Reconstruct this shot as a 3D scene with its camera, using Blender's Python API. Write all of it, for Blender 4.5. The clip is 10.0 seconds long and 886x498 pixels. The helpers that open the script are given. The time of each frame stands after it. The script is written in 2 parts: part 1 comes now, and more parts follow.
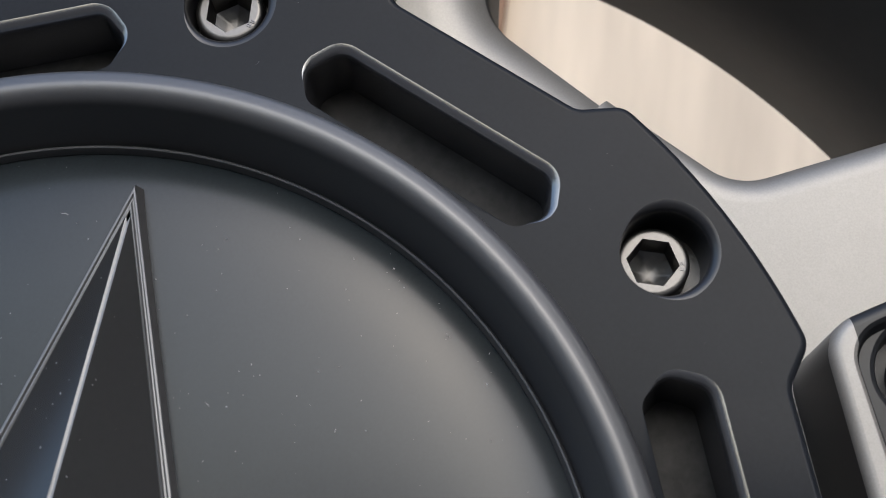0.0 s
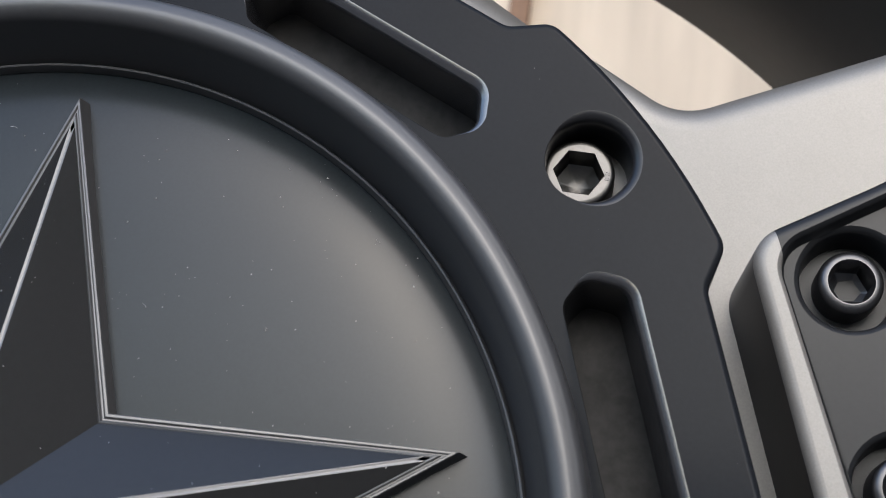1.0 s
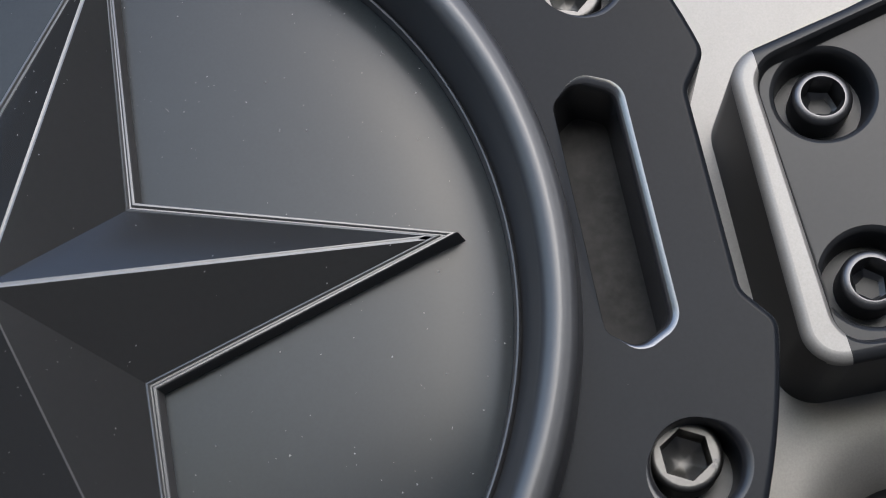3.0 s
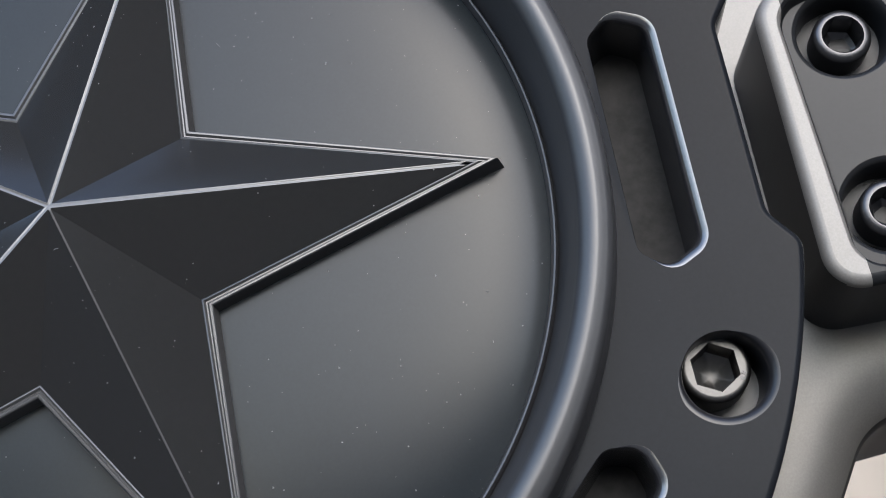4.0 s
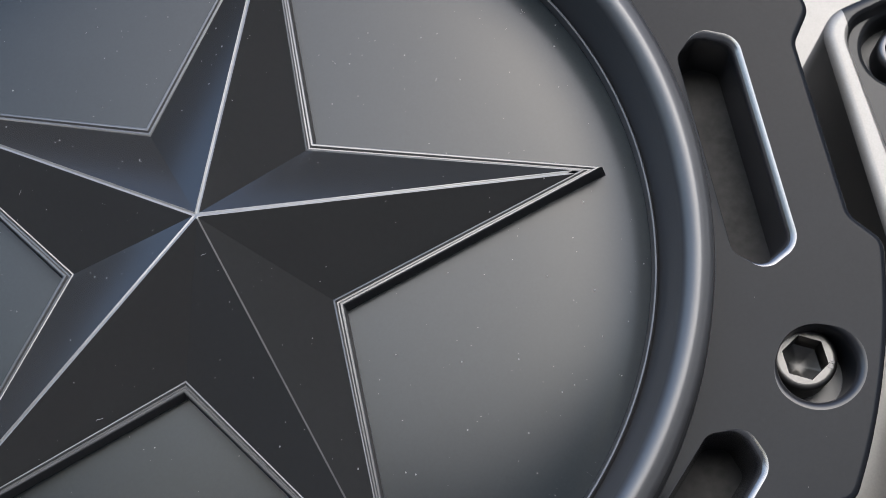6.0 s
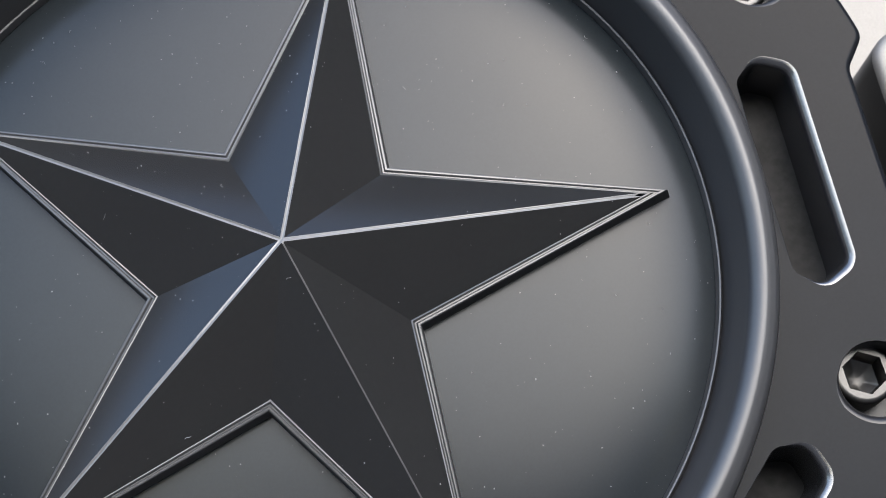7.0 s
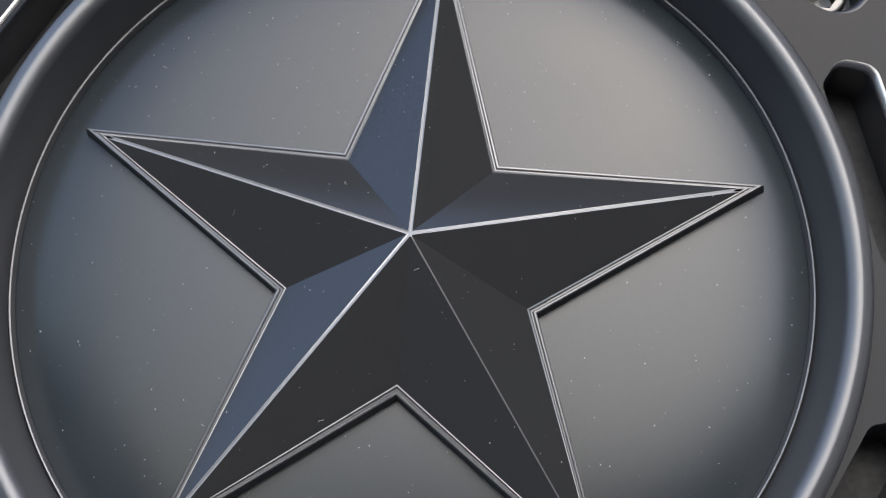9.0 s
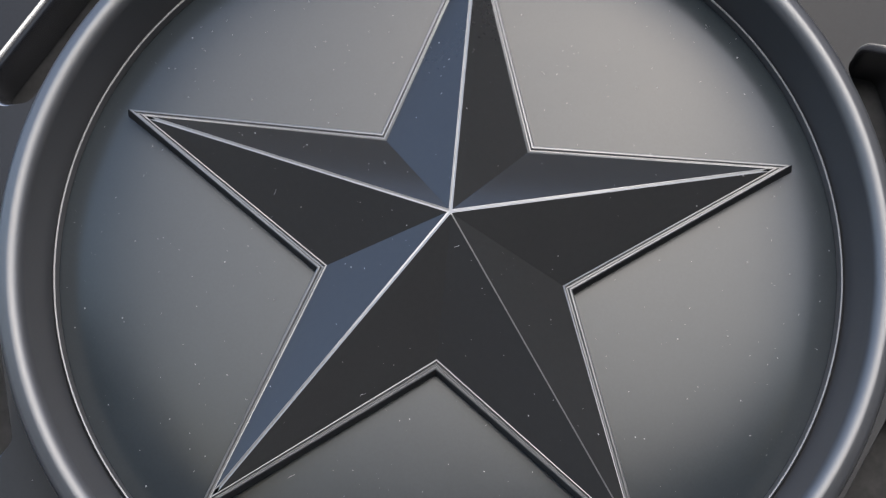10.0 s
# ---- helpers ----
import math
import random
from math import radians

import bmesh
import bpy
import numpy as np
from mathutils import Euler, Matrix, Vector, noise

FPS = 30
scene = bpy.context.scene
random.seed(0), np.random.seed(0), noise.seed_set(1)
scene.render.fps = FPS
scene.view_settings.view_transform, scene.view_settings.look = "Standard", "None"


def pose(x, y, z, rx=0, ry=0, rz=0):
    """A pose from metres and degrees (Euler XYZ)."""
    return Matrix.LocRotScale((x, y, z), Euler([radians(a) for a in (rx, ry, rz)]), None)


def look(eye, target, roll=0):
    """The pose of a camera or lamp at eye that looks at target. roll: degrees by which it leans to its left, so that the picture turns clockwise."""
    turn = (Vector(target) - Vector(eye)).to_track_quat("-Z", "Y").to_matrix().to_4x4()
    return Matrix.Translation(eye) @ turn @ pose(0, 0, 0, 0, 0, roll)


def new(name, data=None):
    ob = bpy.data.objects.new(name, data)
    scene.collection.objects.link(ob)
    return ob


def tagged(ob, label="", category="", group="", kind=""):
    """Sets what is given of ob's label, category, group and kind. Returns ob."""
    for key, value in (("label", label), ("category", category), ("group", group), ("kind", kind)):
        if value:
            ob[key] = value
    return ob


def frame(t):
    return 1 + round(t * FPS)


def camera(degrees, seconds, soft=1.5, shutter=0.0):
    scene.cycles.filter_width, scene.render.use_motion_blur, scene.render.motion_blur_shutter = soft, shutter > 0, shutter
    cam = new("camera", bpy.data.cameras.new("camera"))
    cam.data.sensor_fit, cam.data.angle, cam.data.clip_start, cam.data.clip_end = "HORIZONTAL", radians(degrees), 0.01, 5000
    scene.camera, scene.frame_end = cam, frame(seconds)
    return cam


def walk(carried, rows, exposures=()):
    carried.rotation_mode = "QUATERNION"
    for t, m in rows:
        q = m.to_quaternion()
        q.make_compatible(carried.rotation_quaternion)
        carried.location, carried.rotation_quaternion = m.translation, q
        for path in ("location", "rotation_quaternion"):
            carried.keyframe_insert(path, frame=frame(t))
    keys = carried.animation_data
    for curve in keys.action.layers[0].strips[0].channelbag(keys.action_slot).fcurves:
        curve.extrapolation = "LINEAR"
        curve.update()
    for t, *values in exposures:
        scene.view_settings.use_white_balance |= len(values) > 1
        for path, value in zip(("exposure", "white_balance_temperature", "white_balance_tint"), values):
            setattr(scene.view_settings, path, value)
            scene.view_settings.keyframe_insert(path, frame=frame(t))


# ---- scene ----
AXLE = 0.40  # height of the wheel's axle over the ground
cam = camera(35.29, 10.0, soft=0.8)
cam.data.dof.use_dof, cam.data.dof.focus_distance, cam.data.dof.aperture_fstop = True, 0.245, 38.0
ROWS = [
    (0, 0.0667, -0.2024, 0.0020, 108.050, -7.097, 2.530),
    (0.5, 0.0754, -0.2029, -0.0065, 108.316, -7.361, 3.165),
    (1, 0.0855, -0.2031, -0.0138, 108.408, -7.664, 3.839),
    (1.5, 0.0912, -0.2037, -0.0217, 108.417, -7.632, 4.372),
    (2, 0.0939, -0.2060, -0.0324, 108.503, -7.653, 4.487),
    (2.5, 0.0930, -0.2073, -0.0413, 108.509, -7.571, 4.268),
    (4, 0.0876, -0.2172, -0.0652, 108.055, -7.628, 4.133),
    (4.5, 0.0826, -0.2215, -0.0699, 108.100, -7.537, 3.940),
    (5, 0.0779, -0.2259, -0.0729, 108.151, -7.535, 3.637),
    (6.5, 0.0529, -0.2439, -0.0731, 107.800, -6.226, 2.121),
    (7, 0.0446, -0.2488, -0.0725, 107.707, -6.103, 1.809),
    (7.5, 0.0372, -0.2540, -0.0725, 107.816, -5.917, 1.566),
    (8, 0.0299, -0.2587, -0.0755, 107.936, -5.770, 1.348),
    (8.5, 0.0219, -0.2617, -0.0794, 108.063, -5.581, 1.039),
    (9, 0.0175, -0.2635, -0.0827, 108.103, -5.427, 0.678),
    (9.5, 0.0124, -0.2657, -0.0855, 108.032, -5.131, 0.378),
    (10, 0.0072, -0.2686, -0.0883, 107.840, -5.215, 0.037),
]
walk(cam, [(t, pose(x, y, AXLE + z, a, b, c)) for t, x, y, z, a, b, c in ROWS], [(0, 0.0, 5950, 8), (4, 0.15, 5780, 8), (10, 0.44, 5900, 9)])

# ---- light: low sun behind bright haze, in front of the wheel, soft sky ----
SUN_AZ, SUN_EL = 8.0, 31.0  # degrees: from straight in front towards +x; height
sun_way = Vector((math.sin(radians(SUN_AZ)) * math.cos(radians(SUN_EL)), -math.cos(radians(SUN_AZ)) * math.cos(radians(SUN_EL)), math.sin(radians(SUN_EL))))
world = bpy.data.worlds.new("sky")
scene.world = world
world.use_nodes = True
wn = world.node_tree.nodes
sky = wn.new("ShaderNodeTexSky")
sky.sky_type, sky.sun_disc = "NISHITA", False
sky.sun_elevation, sky.sun_rotation = radians(SUN_EL), math.atan2(sun_way.x, sun_way.y)
sky.dust_density = 2.0
wn["Background"].inputs["Strength"].default_value = 0.34
world.node_tree.links.new(sky.outputs["Color"], wn["Background"].inputs["Color"])
lamp = bpy.data.lights.new("sun", "SUN")
lamp.energy, lamp.angle, lamp.color = 0.72, radians(54), (1.0, 0.91, 0.85)
sun = new("sun", lamp)
sun.matrix_world = look(sun_way * 5, (0, 0, 0))


# ---- materials ----
def material(name, color, rough, metal=0.0, vary=0.12, grain=900.0, bump=0.03, blotch=30.0, rough_vary=0.06, spec=0.5, ior=1.5, dark=None, stretch=(1, 1, 1)):
    """A painted, cast or mineral surface: base colour that varies at two scales, uneven gloss, fine relief."""
    m = bpy.data.materials.new(name)
    m.use_nodes = True
    n, l = m.node_tree.nodes, m.node_tree.links
    b = n["Principled BSDF"]
    b.inputs["Metallic"].default_value = metal
    b.inputs["Specular IOR Level"].default_value = spec
    b.inputs["IOR"].default_value = ior
    tc, mp = n.new("ShaderNodeTexCoord"), n.new("ShaderNodeMapping")
    mp.inputs["Scale"].default_value = stretch
    l.new(tc.outputs["Object"], mp.inputs["Vector"])
    big, fine = n.new("ShaderNodeTexNoise"), n.new("ShaderNodeTexNoise")
    big.inputs["Scale"].default_value, big.inputs["Detail"].default_value = blotch, 4
    fine.inputs["Scale"].default_value, fine.inputs["Detail"].default_value = grain, 3
    for x in (big, fine):
        l.new(mp.outputs["Vector"], x.inputs["Vector"])
    mix = n.new("ShaderNodeMix")
    mix.data_type = "RGBA"
    low = dark or [c * (1 - vary) for c in color]
    mix.inputs["A"].default_value = (*low, 1)
    mix.inputs["B"].default_value = (*[min(1, c * (1 + vary)) for c in color], 1)
    ramp = n.new("ShaderNodeMapRange")
    ramp.inputs["From Min"].default_value, ramp.inputs["From Max"].default_value = 0.35, 0.65
    avg = n.new("ShaderNodeMath")
    avg.operation = "MULTIPLY_ADD"
    avg.inputs[1].default_value = 0.35
    scl = n.new("ShaderNodeMath")
    scl.operation = "MULTIPLY"
    scl.inputs[1].default_value = 0.65
    l.new(big.outputs["Fac"], scl.inputs[0])
    l.new(fine.outputs["Fac"], avg.inputs[0])
    l.new(scl.outputs[0], avg.inputs[2])
    l.new(avg.outputs[0], ramp.inputs["Value"])
    l.new(ramp.outputs["Result"], mix.inputs["Factor"])
    l.new(mix.outputs["Result"], b.inputs["Base Color"])
    rr = n.new("ShaderNodeMapRange")
    rr.inputs["To Min"].default_value, rr.inputs["To Max"].default_value = max(0.02, rough - rough_vary), rough + rough_vary
    l.new(big.outputs["Fac"], rr.inputs["Value"])
    l.new(rr.outputs["Result"], b.inputs["Roughness"])
    if bump:
        bp = n.new("ShaderNodeBump")
        bp.inputs["Strength"].default_value, bp.inputs["Distance"].default_value = bump, 0.0005
        l.new(fine.outputs["Fac"], bp.inputs["Height"])
        l.new(bp.outputs["Normal"], b.inputs["Normal"])
    return m


CAP = material("satin black ring paint", (0.0140, 0.0155, 0.0188), 0.15, grain=1400, bump=0.008, spec=0.07, rough_vary=0.03)
LIP = material("polished black lip paint", (0.036, 0.037, 0.040), 0.44, grain=1400, bump=0.012, spec=0.9, ior=1.57, rough_vary=0.03)
EDGE = material("black edge paint", (0.024, 0.024, 0.026), 0.24, grain=1400, bump=0.01, spec=1.0, ior=1.85, rough_vary=0.03)
SEAT = material("black seat paint", (0.018, 0.018, 0.020), 0.30, grain=1400, bump=0.01, spec=0.5, rough_vary=0.03)
# base colour raised to lift the deep shade in the ring's slots
DULL = material("black hub paint lightened against shade", (0.027, 0.0265, 0.026), 0.5, grain=700, bump=0.05, blotch=120, vary=0.35, spec=0.08)
# part of the trim's edge sheen is put into this lighter base colour
TRIM = material("black trim paint lightened for sheen", (0.055, 0.055, 0.056), 0.34, grain=1400, bump=0.01, spec=0.9, ior=1.55, rough_vary=0.03)
# the glint along the star's ridges is painted in with this pale colour
RIDGE = material("ridge paint with highlight in its colour", (0.15, 0.148, 0.145), 0.34, grain=1400, bump=0.01, spec=0.9, ior=1.55, rough_vary=0.03)
MATT = material("matt black side paint", (0.066, 0.065, 0.066), 0.55, grain=1400, bump=0.02, spec=0.4)
DISH = material("satin black dish paint", (0.0175, 0.0215, 0.0245), 0.25, grain=1800, bump=0.012, spec=0.31, rough_vary=0.04)
STAR = material("smooth black star paint", (0.024, 0.024, 0.024), 0.17, grain=900, bump=0.012, spec=0.5, ior=1.55, rough_vary=0.02, vary=0.06)
STEEL = material("dark zinc steel", (0.12, 0.117, 0.113), 0.40, metal=1.0, grain=1500, bump=0.04)
OXIDE = material("black oxide steel", (0.10, 0.10, 0.104), 0.36, metal=0.9, grain=1500, bump=0.03)
ALLOY = material("satin silver alloy paint", (0.235, 0.226, 0.212), 0.48, metal=0.55, grain=2600, bump=0.02)
BARE = material("bare satin alloy", (0.28, 0.27, 0.255), 0.5, metal=0.45, grain=2600, bump=0.02)
INSERT = material("satin black insert paint", (0.018, 0.019, 0.021), 0.34, grain=1200, bump=0.015, spec=0.28)
BARREL = material("black barrel paint", (0.03, 0.03, 0.028), 0.5, grain=300, bump=0.05)
RUBBER = material("tyre rubber", (0.028, 0.028, 0.028), 0.75, grain=400, bump=0.2)
CONCRETE = material("pale worn concrete", (0.092, 0.090, 0.087), 0.9, grain=160, blotch=1.5, vary=0.4, bump=0.5)
SHADE = material("dark render of added walls", (0.05, 0.048, 0.046), 0.9, grain=40, blotch=1.2, vary=0.3, bump=0.3)
PLASTER = material("beige plaster", (0.60, 0.52, 0.43), 0.85, grain=14, blotch=2.6, vary=0.16, bump=0.1, stretch=(2.2, 1, 0.25))
WOOD = material("brown wood", (0.16, 0.085, 0.045), 0.6, grain=90, blotch=8, vary=0.3, bump=0.3, stretch=(3, 3, 0.3))
DUST = material("pale dust", (0.38, 0.38, 0.38), 0.9, bump=0)


# ---- mesh helpers ----
def part(name, bm, mat, parent=None, label="", smooth=True):
    """Links bm as one mesh object under parent."""
    me = bpy.data.meshes.new(name)
    bm.to_mesh(me)
    bm.free()
    me.materials.append(mat)
    if smooth:
        flat = [not f.use_smooth for f in me.polygons]
        me.set_sharp_from_angle(angle=radians(40))
        for f, even in zip(me.polygons, flat):
            f.use_smooth = not even
    ob = new(name, me)
    ob.parent = parent
    if label:
        tagged(ob, label)
    return ob


def lathe(profile, seg=192, closed=False):
    """A turned form round the y axis: profile is (radius, depth) pairs."""
    bm = bmesh.new()
    rings = []
    for r, y in profile:
        if r < 1e-6:
            rings.append([bm.verts.new((0, y, 0))])
        else:
            rings.append([bm.verts.new((r * math.cos(a), y, r * math.sin(a))) for a in (2 * math.pi * i / seg for i in range(seg))])
    pairs = list(zip(rings, rings[1:])) + ([(rings[-1], rings[0])] if closed else [])
    for a, b in pairs:
        for i in range(seg):
            j = (i + 1) % seg
            quad = [a[i % len(a)], a[j % len(a)], b[j % len(b)], b[i % len(b)]]
            quad = list(dict.fromkeys(quad))
            if len(quad) > 2:
                bm.faces.new(quad).smooth = True
    bmesh.ops.remove_doubles(bm, verts=bm.verts, dist=2e-6)
    bmesh.ops.recalc_face_normals(bm, faces=bm.faces)
    return bm


def rounded(points, radius, seg=6):
    """A closed outline with its corners rounded; radius is one number or one per corner."""
    out, n = [], len(points)
    for i in range(n):
        p, a, b = (Vector(points[k % n]) for k in (i, i - 1, i + 1))
        r = radius[i] if isinstance(radius, (list, tuple)) else radius
        da, db = (a - p).normalized(), (b - p).normalized()
        half = math.acos(max(-1, min(1, da.dot(db)))) / 2
        if r <= 0 or half > math.pi / 2 - 0.01:
            out.append(p)
            continue
        cut = min(r / math.tan(half), 0.48 * (a - p).length, 0.48 * (b - p).length)
        r = cut * math.tan(half)
        mid = p + (da + db).normalized() * (r / math.sin(half))
        s, e = p + da * cut - mid, p + db * cut - mid
        turn = s.angle_signed(e)
        out += [mid + Matrix.Rotation(-turn * k / seg, 2) @ s for k in range(seg + 1)]
    return out


def offset(loop, d, closed=True):
    """Moves an outline to its left by d, one number or one per point."""
    out, n = [], len(loop)
    many = isinstance(d, (list, tuple))
    for i, p in enumerate(loop):
        a = loop[i - 1] if closed or i else p
        b = loop[(i + 1) % n] if closed or i < n - 1 else p
        t = ((p - a).normalized() + (b - p).normalized()).normalized()
        c = max(0.5, t.dot((b - p).normalized() if (b - p).length else t))
        out.append(p + Vector((-t.y, t.x)) * ((d[i] if many else d) / c))
    return out


def thin_out(loop, least):
    out = [loop[0]]
    for p in loop[1:]:
        if (p - out[-1]).length > least:
            out.append(p)
    if (out[-1] - out[0]).length < least:
        out.pop()
    return out


def band(bm, loop, steps, closed=True):
    """Lofts an outline through (offset to the left, depth) steps."""
    rows = [[bm.verts.new((q.x, y, q.y)) for q in offset(loop, d, closed)] for d, y in steps]
    n = len(loop)
    for a, b in zip(rows, rows[1:]):
        for i in range(n if closed else n - 1):
            j = (i + 1) % n
            bm.faces.new((a[i], a[j], b[j], b[i])).smooth = True
    return rows


def fill(bm, loops, y):
    """A flat face at depth y bounded by the loops, the first outside and the rest holes."""
    edges = []
    for loop in loops:
        vs = [bm.verts.new((q.x, y, q.y)) for q in loop]
        edges += [bm.edges.new((vs[i], vs[(i + 1) % len(vs)])) for i in range(len(vs))]
    made = bmesh.ops.triangle_fill(bm, use_beauty=True, use_dissolve=False, edges=edges, normal=(0, -1, 0))
    for f in made["geom"]:
        if isinstance(f, bmesh.types.BMFace):
            f.smooth = False
            if f.normal.y > 0:
                f.normal_flip()


def polar(r, deg):
    return Vector((r * math.cos(radians(deg)), r * math.sin(radians(deg))))


def turned(v, u, deg):
    """A point v out along the direction deg and u to its left."""
    return polar(v, deg) + polar(u, deg + 90)


def round_steps(r, y, deep, seg=5, side=1):
    """Steps of a rounded edge of radius r from the face at depth y down the side to deep."""
    s = [(side * (r - r * math.sin(a)), y + r - r * math.cos(a)) for a in (math.pi / 2 * k / seg for k in range(seg + 1))]
    return s + [(0, deep)]


def circle(c, r, n=48):
    return [c + polar(r, 360 * i / n) for i in range(n)]


# ---- ground and wall ----
def box(bm, x0, y0, z0, x1, y1, z1):
    vs = [bm.verts.new(p) for p in ((x0, y0, z0), (x1, y0, z0), (x1, y1, z0), (x0, y1, z0), (x0, y0, z1), (x1, y0, z1), (x1, y1, z1), (x0, y1, z1))]
    for f in ((3, 2, 1, 0), (4, 5, 6, 7), (0, 1, 5, 4), (1, 2, 6, 5), (2, 3, 7, 6), (3, 0, 4, 7)):
        bm.faces.new([vs[i] for i in f])


bm = bmesh.new()
bm.faces.new([bm.verts.new(p) for p in ((-400, -400, 0), (400, -400, 0), (400, 400, 0), (-400, 400, 0))])
tagged(part("ground", bm, CONCRETE, smooth=False), "grey worn concrete ground under the wheel", "ground", kind="structure")
bm = bmesh.new()
box(bm, -4, 1.7, 0, 5, 1.9, 3.2)
tagged(part("wall_back", bm, PLASTER, smooth=False), "pale beige plastered wall behind the wheel", "wall", kind="structure")
# two unseen walls, added to block light and darken what the paint reflects
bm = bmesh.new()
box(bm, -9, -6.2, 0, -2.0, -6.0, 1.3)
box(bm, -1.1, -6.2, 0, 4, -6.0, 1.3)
tagged(part("shade_wall_front", bm, SHADE, smooth=False), "unseen dark wall with a gap, added to darken reflections from the front", "wall", kind="structure")
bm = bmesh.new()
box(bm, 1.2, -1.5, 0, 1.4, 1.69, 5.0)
tagged(part("shade_wall_side", bm, SHADE, smooth=False), "unseen dark wall, added to darken reflections from the right", "wall", kind="structure")
bm = bmesh.new()
box(bm, -0.075, 1.66, 0, -0.045, 1.698, 3.1)
bmesh.ops.bevel(bm, geom=list(bm.edges), offset=0.003, segments=2, affect="EDGES")
tagged(part("batten", bm, WOOD), "brown wooden upright batten on the beige wall", "batten", kind="structure")

# ---- the wheel: barrel, hub, five spokes, tyre ----
SPOKES = [22 + 72 * k for k in range(5)]
WEB = 0.045  # depth of the spokes' face
wheel = tagged(new("alloy_wheel"), "satin silver five-spoke alloy wheel with black inserts and black barrel", "wheel")
wheel.location = (0, 0, AXLE)
part("barrel", lathe([(0.226, 0.036), (0.229, 0.038), (0.229, 0.045), (0.222, 0.050), (0.212, 0.056), (0.204, 0.07), (0.197, 0.09), (0.1945, 0.125), (0.200, 0.136), (0.222, 0.145), (0.229, 0.150), (0.227, 0.154), (0.222, 0.152),
                     (0.2205, 0.145), (0.213, 0.14), (0.206, 0.12), (0.206, 0.09), (0.212, 0.07), (0.222, 0.058)]), BARREL, wheel, "black painted wheel barrel")
tyre_profile = [(0.226, 0.046), (0.235, 0.036), (0.27, 0.028), (0.32, 0.026), (0.36, 0.030), (0.385, 0.040), (0.396, 0.052)]
for g in (0.072, 0.096, 0.120):
    tyre_profile += [(0.399, g - 0.014), (0.399, g - 0.005), (0.391, g - 0.003), (0.391, g + 0.003), (0.399, g + 0.005)]
tyre_profile += [(0.396, 0.140), (0.385, 0.154), (0.36, 0.166), (0.32, 0.172), (0.27, 0.170), (0.235, 0.162), (0.226, 0.152)]
part("tyre", lathe(tyre_profile, 128), RUBBER, wheel, "black rubber tyre")
part("hub", lathe([(0.0, 0.056), (0.060, 0.056), (0.106, 0.054), (0.1135, 0.050), (0.1135, 0.090), (0.0, 0.090)]), ALLOY, wheel)


def spoke_side(sign):
    """Half of a window's edge, from its middle out along the spoke, in the spoke's own (v, u)."""
    mid = polar(0.1395, 36)
    along = polar(1, 36 - 90)
    corner = mid + along * ((mid.y - 0.0575) / -along.y)
    path = [mid] + rounded([mid, corner, Vector((0.214, 0.0575)), Vector((0.3, -0.3))], [0, 0.012, 0, 0], 10)[1:-2] + [Vector((0.214, 0.0575))]
    path = thin_out(path, 0.0008)
    fine = []
    for a, b in zip(path, path[1:]):
        k = max(1, int((b - a).length / 0.004))
        fine += [a.lerp(b, i / k) for i in range(k)]
    fine.append(path[-1])
    return [Vector((p.x, sign * p.y)) for p in fine]


def spin(p, deg):
    return Matrix.Rotation(radians(deg), 2) @ p


def spoke_mesh(side=None):
    """A spoke's face with its rounded edges, or only its side 0 or 1. The lower edge is rounded more."""
    bm = bmesh.new()
    inner = []
    for k, (path, wide, deep) in enumerate(((spoke_side(1), 0.006, 0.005), (spoke_side(-1)[::-1], 0.013, 0.010))):
        steps = [(wide - wide * math.sin(a), WEB + deep - deep * math.cos(a)) for a in (math.pi / 2 * i / 8 for i in range(9))] + [(-0.001, WEB + 0.05)]
        rows = [offset(path, -d, False) for d, y in steps]
        inner.append(rows[0])
        if side not in (None, k):
            continue
        part_rows = list(zip(rows, steps))[:7] if side is None else list(zip(rows, steps))[6:]
        vs = [[bm.verts.new((q.x, y, q.y)) for q in row] for row, (d, y) in part_rows]
        for a, b in zip(vs, vs[1:]):
            for i in range(len(path) - 1):
                bm.faces.new((a[i], a[i + 1], b[i + 1], b[i])).smooth = True
    if side is None:
        hub = [polar(0.110, a) for a in (-36, -27, -18, -9, 0, 9, 18, 27, 36)]
        fill(bm, [hub + inner[0] + inner[1]], WEB)
    for v in bm.verts:
        v.co.y -= 0.09 * (v.co.x - 0.135)
    bmesh.ops.remove_doubles(bm, verts=bm.verts, dist=2e-6)
    bmesh.ops.recalc_face_normals(bm, faces=bm.faces)
    return bm


def pad_outline(grow=0.0):
    g = grow
    pts = [(0.1250 - g, -0.0335 - g), (0.148, -0.0348 - g), (0.180, -0.0385 - g), (0.206, -0.042 - g), (0.206, 0.040 + g), (0.180, 0.0355 + g), (0.150, 0.0290 + g), (0.1272 - g, 0.0252 + g)]
    return thin_out(rounded(pts, [0.007, 0.02, 0, 0.002, 0.002, 0, 0.02, 0.007], 8), 0.0004)


LUGS = [Vector((0.1425, 0.0148)), Vector((0.1405, -0.0200)), Vector((0.188, 0.019)), Vector((0.187, -0.021))]
PAD_TOP, PAD_FACE = 0.0185, 0.0215
PAD_BARE = 0.1322  # how far the bare end reaches
RISE = 0.09  # the spokes come forward towards the rim


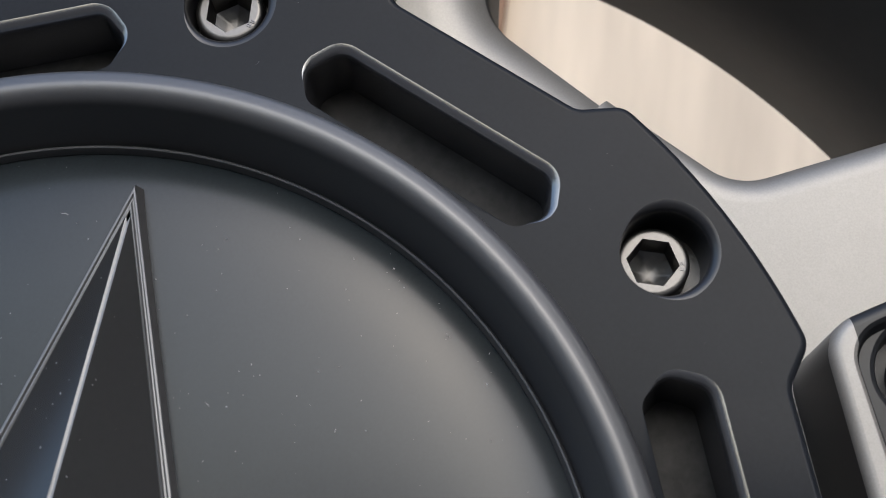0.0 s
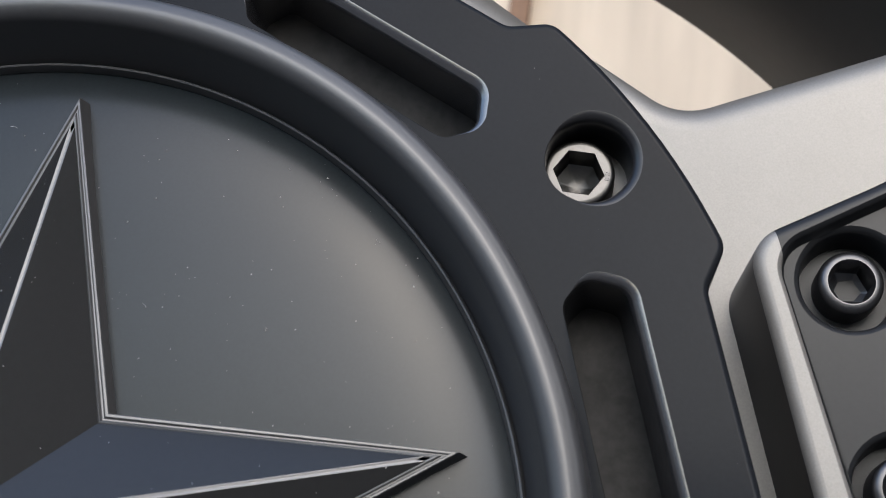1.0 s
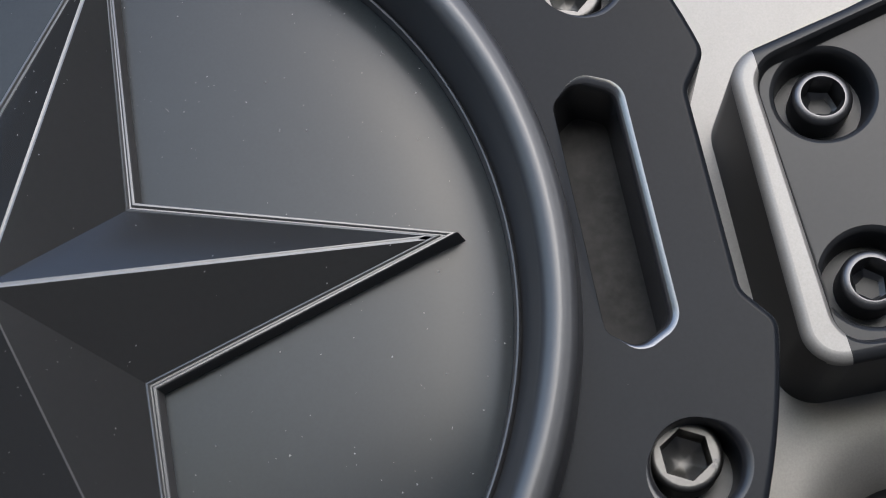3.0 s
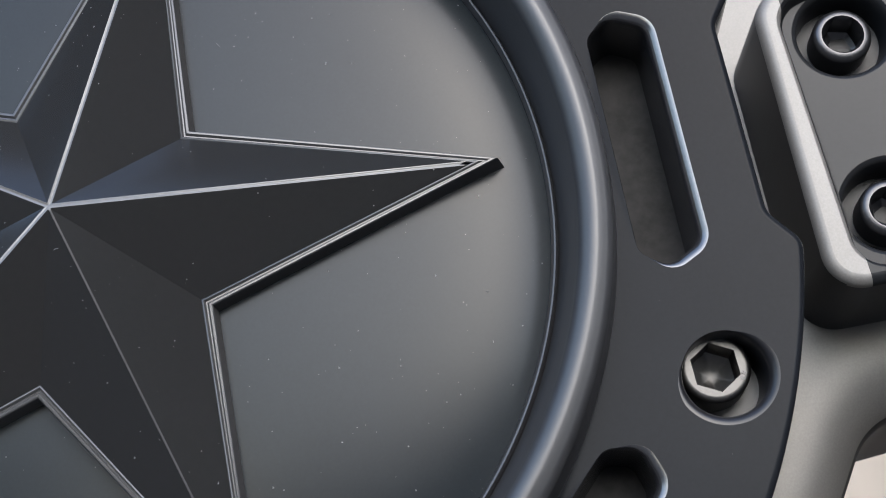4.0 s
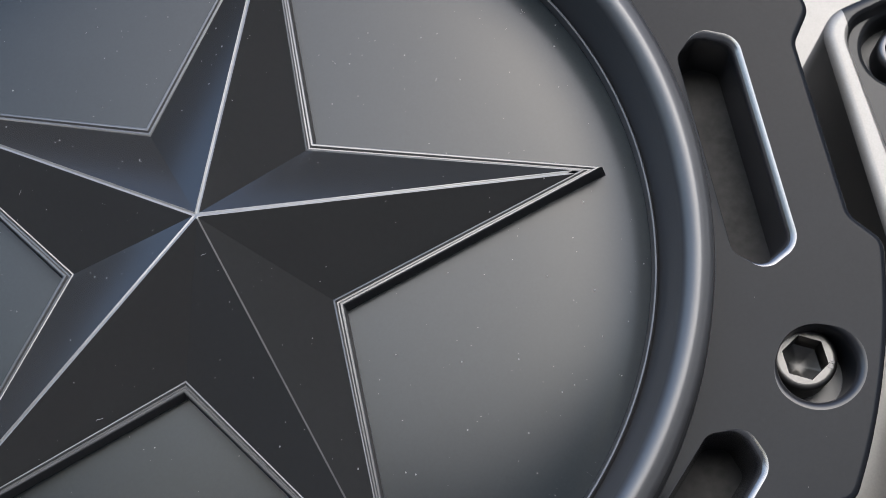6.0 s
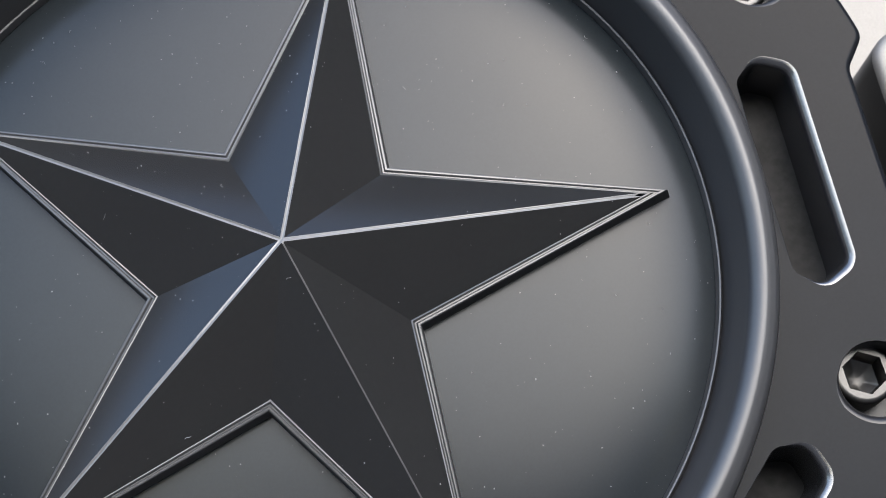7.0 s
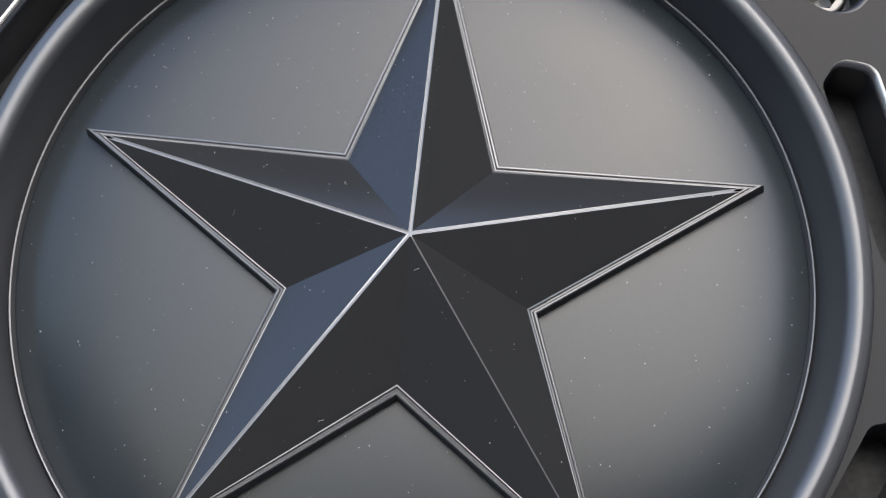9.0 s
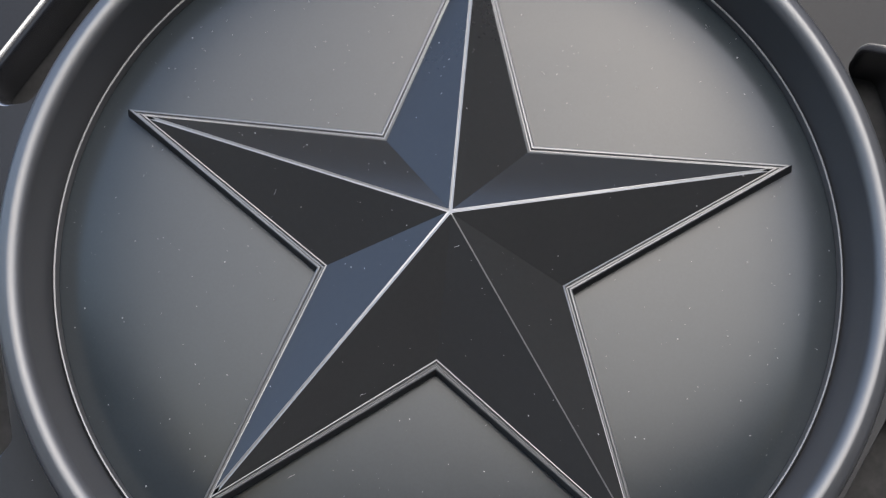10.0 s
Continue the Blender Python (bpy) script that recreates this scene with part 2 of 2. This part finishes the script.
def pad_mesh(end):
    """The raised block on a spoke: rounded rim, sunk face, four bored seats. end: only the bare inner end, else only the rest."""
    bm = bmesh.new()
    outline = pad_outline()
    pocket = thin_out(rounded([(0.1312, -0.0305), (0.203, -0.0375), (0.203, 0.0360), (0.1312, 0.0225)], [0.006, 0.003, 0.003, 0.006], 8), 0.0004)
    band(bm, outline, [(0.0020 - 0.0020 * math.sin(a), PAD_TOP + 0.0018 - 0.0018 * math.cos(a)) for a in (math.pi / 2 * k / 7 for k in range(8))] + [(-0.0008, WEB + 0.002)])
    fill(bm, [offset(outline, 0.0020), offset(pocket, -0.0008)], PAD_TOP)
    band(bm, pocket, [(-0.0008, PAD_TOP), (-0.0003, PAD_TOP + 0.0003), (0.0, PAD_TOP + 0.001), (0.0003, PAD_FACE - 0.0005), (0.0007, PAD_FACE)])
    seats = [circle(c, 0.0088, 48) for c in LUGS]
    fill(bm, [offset(pocket, 0.0007)] + [offset(s, -0.0007) for s in seats], PAD_FACE)
    for s in seats:
        band(bm, s, [(-0.0007, PAD_FACE), (-0.0002, PAD_FACE + 0.0002), (0.0003, PAD_FACE + 0.0009), (0.0010, PAD_FACE + 0.007)])
        fill(bm, [offset(s, 0.0010)], PAD_FACE + 0.007)
    bmesh.ops.recalc_face_normals(bm, faces=bm.faces)
    for v in bm.verts:
        v.co.y -= RISE * (v.co.x - 0.135)
    bmesh.ops.bisect_plane(bm, geom=list(bm.verts) + list(bm.edges) + list(bm.faces), plane_co=(PAD_BARE, 0, 0), plane_no=(1, 0, 0))
    bm.normal_update()
    split = lambda f: f.calc_center_median().x < PAD_BARE and f.calc_center_median().y < PAD_TOP + 0.0022
    bmesh.ops.delete(bm, geom=[f for f in bm.faces if split(f) != end], context="FACES")
    return bm


def bolt_mesh(r=0.0064, af=0.0068, head=0.008, sink=0.0055, soft=0.0011, sunk=False):
    """A socket screw's head seen from in front, its face at depth 0."""
    bm = bmesh.new()
    rim = circle(Vector((0, 0)), r, 48)
    hexa = []
    corner = af / 2 / math.cos(math.pi / 6)
    for k in range(6):
        a, b = polar(corner, 60 * k), polar(corner, 60 * k + 60)
        hexa += [a.lerp(b, i / 8) for i in range(8)]
    band(bm, rim, [(soft - soft * math.sin(a), soft - soft * math.cos(a)) for a in (math.pi / 2 * k / 6 for k in range(7))] + [(0.0, head)])
    wide, low = [q.normalized() * corner * 1.06 if sunk else q * 1.05 for q in hexa], [q * 0.96 for q in hexa]
    fill(bm, [offset(rim, soft), wide], 0.0)
    rows = [[bm.verts.new((q.x, y, q.y)) for q in loop] for loop, y in ((wide, 0.0), (hexa, 0.0009 if sunk else 0.0003), (hexa, sink), ([q * 0.55 for q in low], sink + 0.0008))]
    for a, b in zip(rows, rows[1:]):
        for i in range(len(a)):
            j = (i + 1) % len(a)
            bm.faces.new((a[i], a[j], b[j], b[i])).smooth = True
    tip = bm.verts.new((0, sink + 0.0016, 0))
    for i in range(len(hexa)):
        bm.faces.new((rows[-1][i], rows[-1][(i + 1) % len(hexa)], tip)).smooth = True
    bmesh.ops.remove_doubles(bm, verts=bm.verts, dist=2e-6)
    bmesh.ops.recalc_face_normals(bm, faces=bm.faces)
    return bm


spoke_me = pad_me = lug_me = None
for a in SPOKES:
    if spoke_me is None:
        spoke = part("spoke", spoke_mesh(), ALLOY, wheel)
        flanks = [part("spoke_side", spoke_mesh(k), BARREL, spoke) for k in (0, 1)]
        pad = part("insert", pad_mesh(False), INSERT, spoke, "satin black raised insert with sunk face")
        end = part("insert_end", pad_mesh(True), BARE, spoke, "bare silver inner end")
        lugs = [part("bolt", bolt_mesh(0.0055, 0.0064, soft=0.0014, sunk=True), OXIDE, pad, "dark steel socket screw")]
        lugs += [new("bolt", lugs[0].data) for _ in LUGS[1:]]
        spoke_me, pad_me, lug_me, end_me, flank_me = spoke.data, pad.data, lugs[0].data, end.data, [f.data for f in flanks]
    else:
        spoke, pad, end = new("spoke", spoke_me), new("insert", pad_me), new("insert_end", end_me)
        flanks = [new("spoke_side", m) for m in flank_me]
        lugs = [new("bolt", lug_me) for _ in LUGS]
    spoke.parent, pad.parent, end.parent = wheel, spoke, spoke
    for f in flanks:
        f.parent = spoke
        tagged(f, "black painted spoke side")
    tagged(pad, "satin black raised insert with sunk face")
    spoke.rotation_euler = (0, -radians(a), 0)
    pad.rotation_euler = end.rotation_euler = (0, radians(2), 0)
    for k, (ob, c) in enumerate(zip(lugs, LUGS)):
        ob.parent = pad
        ob.location, ob.rotation_euler = (c.x, PAD_FACE + 0.0008 - RISE * (c.x - 0.135), c.y), (0, radians(17 + 23 * k), 0)
        tagged(ob, "dark steel socket screw")

# ---- the centre cap: ring plate, dish, star, eight screws ----
cap = tagged(new("center_cap"), "satin black centre cap with raised five-pointed star and bolted ring", "wheel cap")
cap.location = (0, 0, AXLE)
SCREW_R = 0.1103  # radius of the screws' circle on the ring
RING_K, DISH_K = 0.988, 0.981  # true size of the ring plate and of the dish and lip against their drawings
BOLTS = [-3.9 + 45 * k for k in range(8)]
SLOTS = [18.2 + 45 * k for k in range(8)]
SHIFTS = [(0.0014, -0.0019), (0.0015, 0.0006), (0.0004, -0.0004), (0, 0.001), (-0.0008, 0), (0, 0), (0.0006, 0.0006), (0, -0.001)]  # the seats are bored a little off the screws
FACE = 0.0045  # depth of the ring's face at its inner edge
SLOPE = math.tan(radians(-3))  # the face rises towards its rim


def slot_round(loop, d):
    """The slots' mouths are well rounded outwards and at the ends, and nearly sharp beside the lip."""
    return [d * (0.12 + 0.88 * max(0.0, min(1.0, (p.length - 0.0985) / 0.0045))) for p in loop]


def seat_round(k):
    """A seat's mouth is rounded on the side to which it is bored off its screw, and nearly sharp across from there."""
    way = Vector(SHIFTS[k]).normalized() if Vector(SHIFTS[k]).length else Vector((0, -1))
    return lambda loop, d: [d * (0.12 + 0.88 * max(0.0, min(1.0, 0.5 + 1.1 * (p - polar(SCREW_R, BOLTS[k])).normalized().dot(way)))) for p in loop]


def ring_mesh():
    bm = bmesh.new()
    pts, rad = [], []
    for c in SLOTS:
        pts += [turned(0.1165, -0.0180, c), turned(0.1165, 0.0180, c)]
        rad += [0.004, 0.004]
        lobe = [11.3 + 22.4 * k / 12 for k in range(13)]
        pts += [polar(0.1234, c + d) for d in lobe]
        rad += [0.004] + [0] * 11 + [0.004]
    outer = thin_out(rounded(pts, rad, 6), 0.0002)
    inner = circle(Vector((0, 0)), 0.0924, 160)
    slots, seats = [], []
    for c in SLOTS:
        slots.append(thin_out(rounded([turned(v, u, c) for v, u in ((0.0940, -0.0205), (0.0985, -0.0236), (0.1043, -0.0205), (0.1043, 0.0205), (0.0985, 0.0236), (0.0940, 0.0205))], 0.003, 6), 0.0002))
    for b, (dx, dz) in zip(BOLTS, SHIFTS):
        seats.append(circle(polar(SCREW_R, b) + Vector((dx, dz)), 0.0070, 56))
    slots = [s if sum(s[i - 1].cross(s[i]) for i in range(len(s))) > 0 else s[::-1] for s in slots]
    edge = 0.0012
    band(bm, outer, round_steps(edge, FACE, FACE + 0.020))
    fill(bm, [offset(outer, edge), inner] + [offset(s, slot_round(s, -0.0018)) for s in slots] + [offset(s, seat_round(k)(s, -0.0016)) for k, s in enumerate(seats)], FACE)
    for v in bm.verts:
        v.co.y += SLOPE * (math.hypot(v.co.x, v.co.z) - 0.0914)
    bmesh.ops.remove_doubles(bm, verts=bm.verts, dist=2e-6)
    bmesh.ops.recalc_face_normals(bm, faces=bm.faces)
    return bm, slots, seats


def well(loop, edge, inset, deep, shape, bottom):
    """The rounded mouth, wall and bottom of a slot or a bored seat in the ring."""
    bm = bmesh.new()
    band(bm, loop, [(shape(loop, -edge + edge * math.sin(a)), FACE + edge - edge * math.cos(a)) for a in (math.pi / 2 * k / 6 for k in range(7))] + [(inset, FACE + deep)])
    if bottom:
        fill(bm, [offset(loop, inset)], FACE + deep)
    for v in bm.verts:
        v.co.y += SLOPE * (math.hypot(v.co.x, v.co.z) - 0.0914)
    bmesh.ops.remove_doubles(bm, verts=bm.verts, dist=2e-6)
    bmesh.ops.recalc_face_normals(bm, faces=bm.faces)
    bmesh.ops.reverse_faces(bm, faces=bm.faces)
    return bm


ring_bm, slot_loops, seat_loops = ring_mesh()
ring = part("ring_plate", ring_bm, CAP, cap, "satin black lobed ring plate with slots")
ring.scale = (RING_K, 1, RING_K)
for loop in slot_loops:
    wall = part("slot_wall", well(loop, 0.0018, 0.0008, 0.0125, slot_round, False), EDGE, ring, "glossy rounded slot edge")
    bottom = bmesh.new()
    fill(bottom, [offset(loop, 0.0004)], FACE + 0.0120)
    part("slot_bottom", bottom, DULL, wall, "dull slot bottom, its colour lightened against the shade", smooth=False)
for k, loop in enumerate(seat_loops):
    part("seat_wall", well(loop, 0.0016, 0.0002, 0.0115, seat_round(k), True), SEAT, ring, "rounded seat edge")


def floor_y(r):
    """Depth of the dish's floor at radius r: a low dome that falls back to the seam."""
    return 0.0034 + 0.0007 * (r / 0.0824) ** 3 + 0.0030 * (r / 0.0824) ** 11


dish = [(r, floor_y(r)) for r in (0, 0.01, 0.02, 0.03, 0.04, 0.05, 0.058, 0.064, 0.069, 0.073, 0.076, 0.078, 0.0795, 0.081, 0.0822)]
part("dish", lathe(dish, 256), DISH, cap, "satin black round dish").scale = (DISH_K, 1, DISH_K)
lip = [(0.0820, 0.0068), (0.0823, 0.0056), (0.0825, 0.0052), (0.0828, 0.0051), (0.0831, 0.0056), (0.0833, 0.0066), (0.0838, 0.0052), (0.0846, 0.0030), (0.0854, 0.0002), (0.0860, -0.0016)]
lip += [(0.0893 - 0.0030 * math.cos(a), -0.0024 - 0.0030 * math.sin(a)) for a in (math.pi * k / 20 for k in range(1, 12))]
lip += [(0.0902 + 0.0022 * math.sin(a), -0.0027 - 0.0022 * math.cos(a)) for a in (math.pi * k / 16 for k in range(1, 9))]
lip += [(0.0925, 0.0), (0.0928, 0.0030), (0.0934, FACE + 0.0006), (0.0945, FACE + 0.0016)]
part("lip", lathe(lip, 256), LIP, cap, "rolled black lip round the dish").scale = (DISH_K, 1, DISH_K)


def star_outline(R, rv, grow=0.0):
    pts = []
    for k in range(5):
        pts += [polar(R, 90 + 72 * k), polar(rv, 126 + 72 * k)]
    if grow:
        n, out = len(pts), []
        for i, p in enumerate(pts):
            a, b = pts[i - 1], pts[(i + 1) % n]
            na, nb = (p - a).normalized(), (b - p).normalized()
            na, nb = Vector((na.y, -na.x)), Vector((nb.y, -nb.x))
            m = (na + nb).normalized()
            out.append(p + m * (grow / m.dot(na)))
        pts = out
    return pts


STAR_R, STAR_V, APEX = 0.0690, 0.0250, -0.0140
PEAK = Vector((0.0003, 0.0012))  # the peak stands a little off the middle


def star_mesh():
    bm = bmesh.new()
    base = [bm.verts.new((p.x, 0.0, p.y)) for p in star_outline(STAR_R, STAR_V)]
    top = bm.verts.new((PEAK.x, APEX, PEAK.y))
    for i in range(10):
        bm.faces.new((base[i], base[(i + 1) % 10], top))
    bmesh.ops.recalc_face_normals(bm, faces=bm.faces)
    ridges = [e for e in bm.edges if top in e.verts and e.other_vert(top) in base[::2]]
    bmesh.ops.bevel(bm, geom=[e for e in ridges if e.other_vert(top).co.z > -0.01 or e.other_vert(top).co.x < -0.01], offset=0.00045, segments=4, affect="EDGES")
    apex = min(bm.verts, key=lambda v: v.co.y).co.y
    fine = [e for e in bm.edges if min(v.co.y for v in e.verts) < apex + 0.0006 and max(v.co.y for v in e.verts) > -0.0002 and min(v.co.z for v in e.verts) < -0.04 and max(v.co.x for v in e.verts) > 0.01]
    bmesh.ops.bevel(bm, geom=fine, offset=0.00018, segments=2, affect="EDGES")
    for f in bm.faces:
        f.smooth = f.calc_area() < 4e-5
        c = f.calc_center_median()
        # painted highlight (1) on the ridges that shine, darker (2) on the dim one
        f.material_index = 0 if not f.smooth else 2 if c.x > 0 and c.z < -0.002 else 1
    return bm


def trim_mesh(side):
    bm = bmesh.new()
    steps = [(-0.0001, 0.0002), (0.0001, 0.00006), (0.0003, 0.00004), (0.00046, 0.00014), (0.00062, 0.00046), (0.00088, 0.00050), (0.00104, 0.00024), (0.0012, 0.00014), (0.00150, 0.00016), (0.00166, 0.00026), (0.00176, 0.0005)]
    if side:
        steps = [(0.00176, 0.0005), (0.0019, 0.0020), (0.0024, 0.0075)]
    rows = []
    for g, y in steps:
        loop = star_outline(STAR_R, STAR_V, g)
        loop = [p * ((STAR_R + 2.3 * g) / p.length) if i % 2 == 0 and g > 0 else p for i, p in enumerate(loop)]
        rows.append([bm.verts.new((p.x, y, p.y)) for p in loop])
    for a, b in zip(rows, rows[1:]):
        for i in range(10):
            j = (i + 1) % 10
            bm.faces.new((a[i], a[j], b[j], b[i])).smooth = True
    bmesh.ops.remove_doubles(bm, verts=bm.verts, dist=2e-6)
    bmesh.ops.recalc_face_normals(bm, faces=bm.faces)
    return bm


star = part("star", star_mesh(), STAR, cap, "black faceted five-pointed star with highlights painted on its ridges", smooth=False)
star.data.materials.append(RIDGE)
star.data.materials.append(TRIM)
part("star_trim", trim_mesh(False), TRIM, star)
part("star_side", trim_mesh(True), MATT, star)

screw = part("screw", bolt_mesh(0.0059, 0.0070, soft=0.0010, head=0.009), STEEL, cap, "dark steel socket screw in a bored seat")
for k, b in enumerate(BOLTS):
    ob = screw if k == 0 else new("screw", screw.data)
    ob.parent = cap
    p = polar(SCREW_R * RING_K, b)
    ob.location, ob.rotation_euler = (p.x, FACE + 0.0034, p.y), (0, radians((10, 2, 28, 47, 15, 33, 52, 21)[k]), 0)
    tagged(ob, "dark steel socket screw in a bored seat")

# strength class marks on the screws' rims
curve = bpy.data.curves.new("mark", "FONT")
curve.body, curve.size, curve.extrude, curve.align_x, curve.align_y = "8.8", 0.0013, 0.00008, "CENTER", "CENTER"
holder = new("mark", curve)
bpy.context.view_layer.update()
mark_me = bpy.data.meshes.new_from_object(holder.evaluated_get(bpy.context.evaluated_depsgraph_get()))
bpy.data.objects.remove(holder)
mark_me.materials.clear()
mark_me.materials.append(OXIDE)
for ob in [o for o in cap.children if o.name.startswith("screw")]:
    m = new("mark", mark_me)
    m.parent = ob
    m.matrix_local = Matrix.Translation((0.0046, -0.00006, 0.0)) @ Matrix.Rotation(radians(90), 4, "X") @ Matrix.Rotation(radians(-90), 4, "Z")

# ---- dust and lint on the paint ----
rnd = random.Random(7)


def star_y(p):
    """Depth of the star's surface at p, or None off the star."""
    best = None
    pts = star_outline(STAR_R, STAR_V)
    for i in range(10):
        a, b = pts[i], pts[(i + 1) % 10]
        a, b, q = a - PEAK, b - PEAK, p - PEAK
        det = a.cross(b)
        s, t = q.cross(b) / det, a.cross(q) / det
        if s >= 0 and t >= 0 and s + t <= 1:
            best = APEX * (1 - s - t)
    return best


def dust_mesh(count, strands):
    bm = bmesh.new()

    def grain(p, y, r):
        vs = [bm.verts.new((p.x + r * dx * rnd.uniform(0.6, 1.4), y + dy * r, p.y + r * dz * rnd.uniform(0.6, 1.4))) for dx, dy, dz in ((1, 0, 0), (-0.5, 0, 0.9), (-0.5, 0, -0.9), (0, -0.8, 0))]
        for f in ((0, 1, 3), (1, 2, 3), (2, 0, 3), (2, 1, 0)):
            bm.faces.new([vs[k] for k in f])

    def depth(p):
        r = p.length
        if r < 0.080:
            y = star_y(p)
            return floor_y(r / DISH_K) if y is None else y
        if r > 0.0935 and r < 0.115:
            for c in SLOTS:
                q = spin(p, -c)
                if 0.091 < q.x < 0.107 and abs(q.y) < 0.027:
                    return None
            if any((p - polar(SCREW_R * RING_K, b)).length < 0.011 for b in BOLTS):
                return None
            return FACE + SLOPE * (r - 0.0914)
        return None

    made = 0
    while made < count:
        p = polar(0.116 * math.sqrt(rnd.random()), rnd.uniform(0, 360))
        y = depth(p)
        if y is not None:
            grain(p, y + 0.00001, 0.00005 + 0.00017 * rnd.random() ** 3)
            made += 1
    made = 0
    while made < strands:
        p, a, length, y0 = polar(0.112 * math.sqrt(rnd.random()), rnd.uniform(0, 360)), rnd.uniform(0, 360), rnd.uniform(0.0004, 0.0016), None
        line = []
        for k in range(6):
            y = depth(p)
            if y is None:
                break
            line.append((p.copy(), y - 0.00004))
            p = p + polar(length / 5, a)
            a += rnd.uniform(-35, 35)
        if len(line) < 6:
            continue
        rows = [[bm.verts.new((q.x + dx, y + dy, q.y + dz)) for dx, dy, dz in ((0.00003, 0, 0), (-0.00003, 0, 0.00003), (0, -0.00004, -0.00003))] for q, y in line]
        for ra, rb in zip(rows, rows[1:]):
            for k in range(3):
                bm.faces.new((ra[k], ra[(k + 1) % 3], rb[(k + 1) % 3], rb[k]))
        made += 1
    bmesh.ops.recalc_face_normals(bm, faces=bm.faces)
    return bm


dust = tagged(part("dust", dust_mesh(850, 16), DUST, smooth=False), "pale specks of dust and lint on the black cap", "dust", kind="stuff")
dust.location = (0, 0, AXLE)
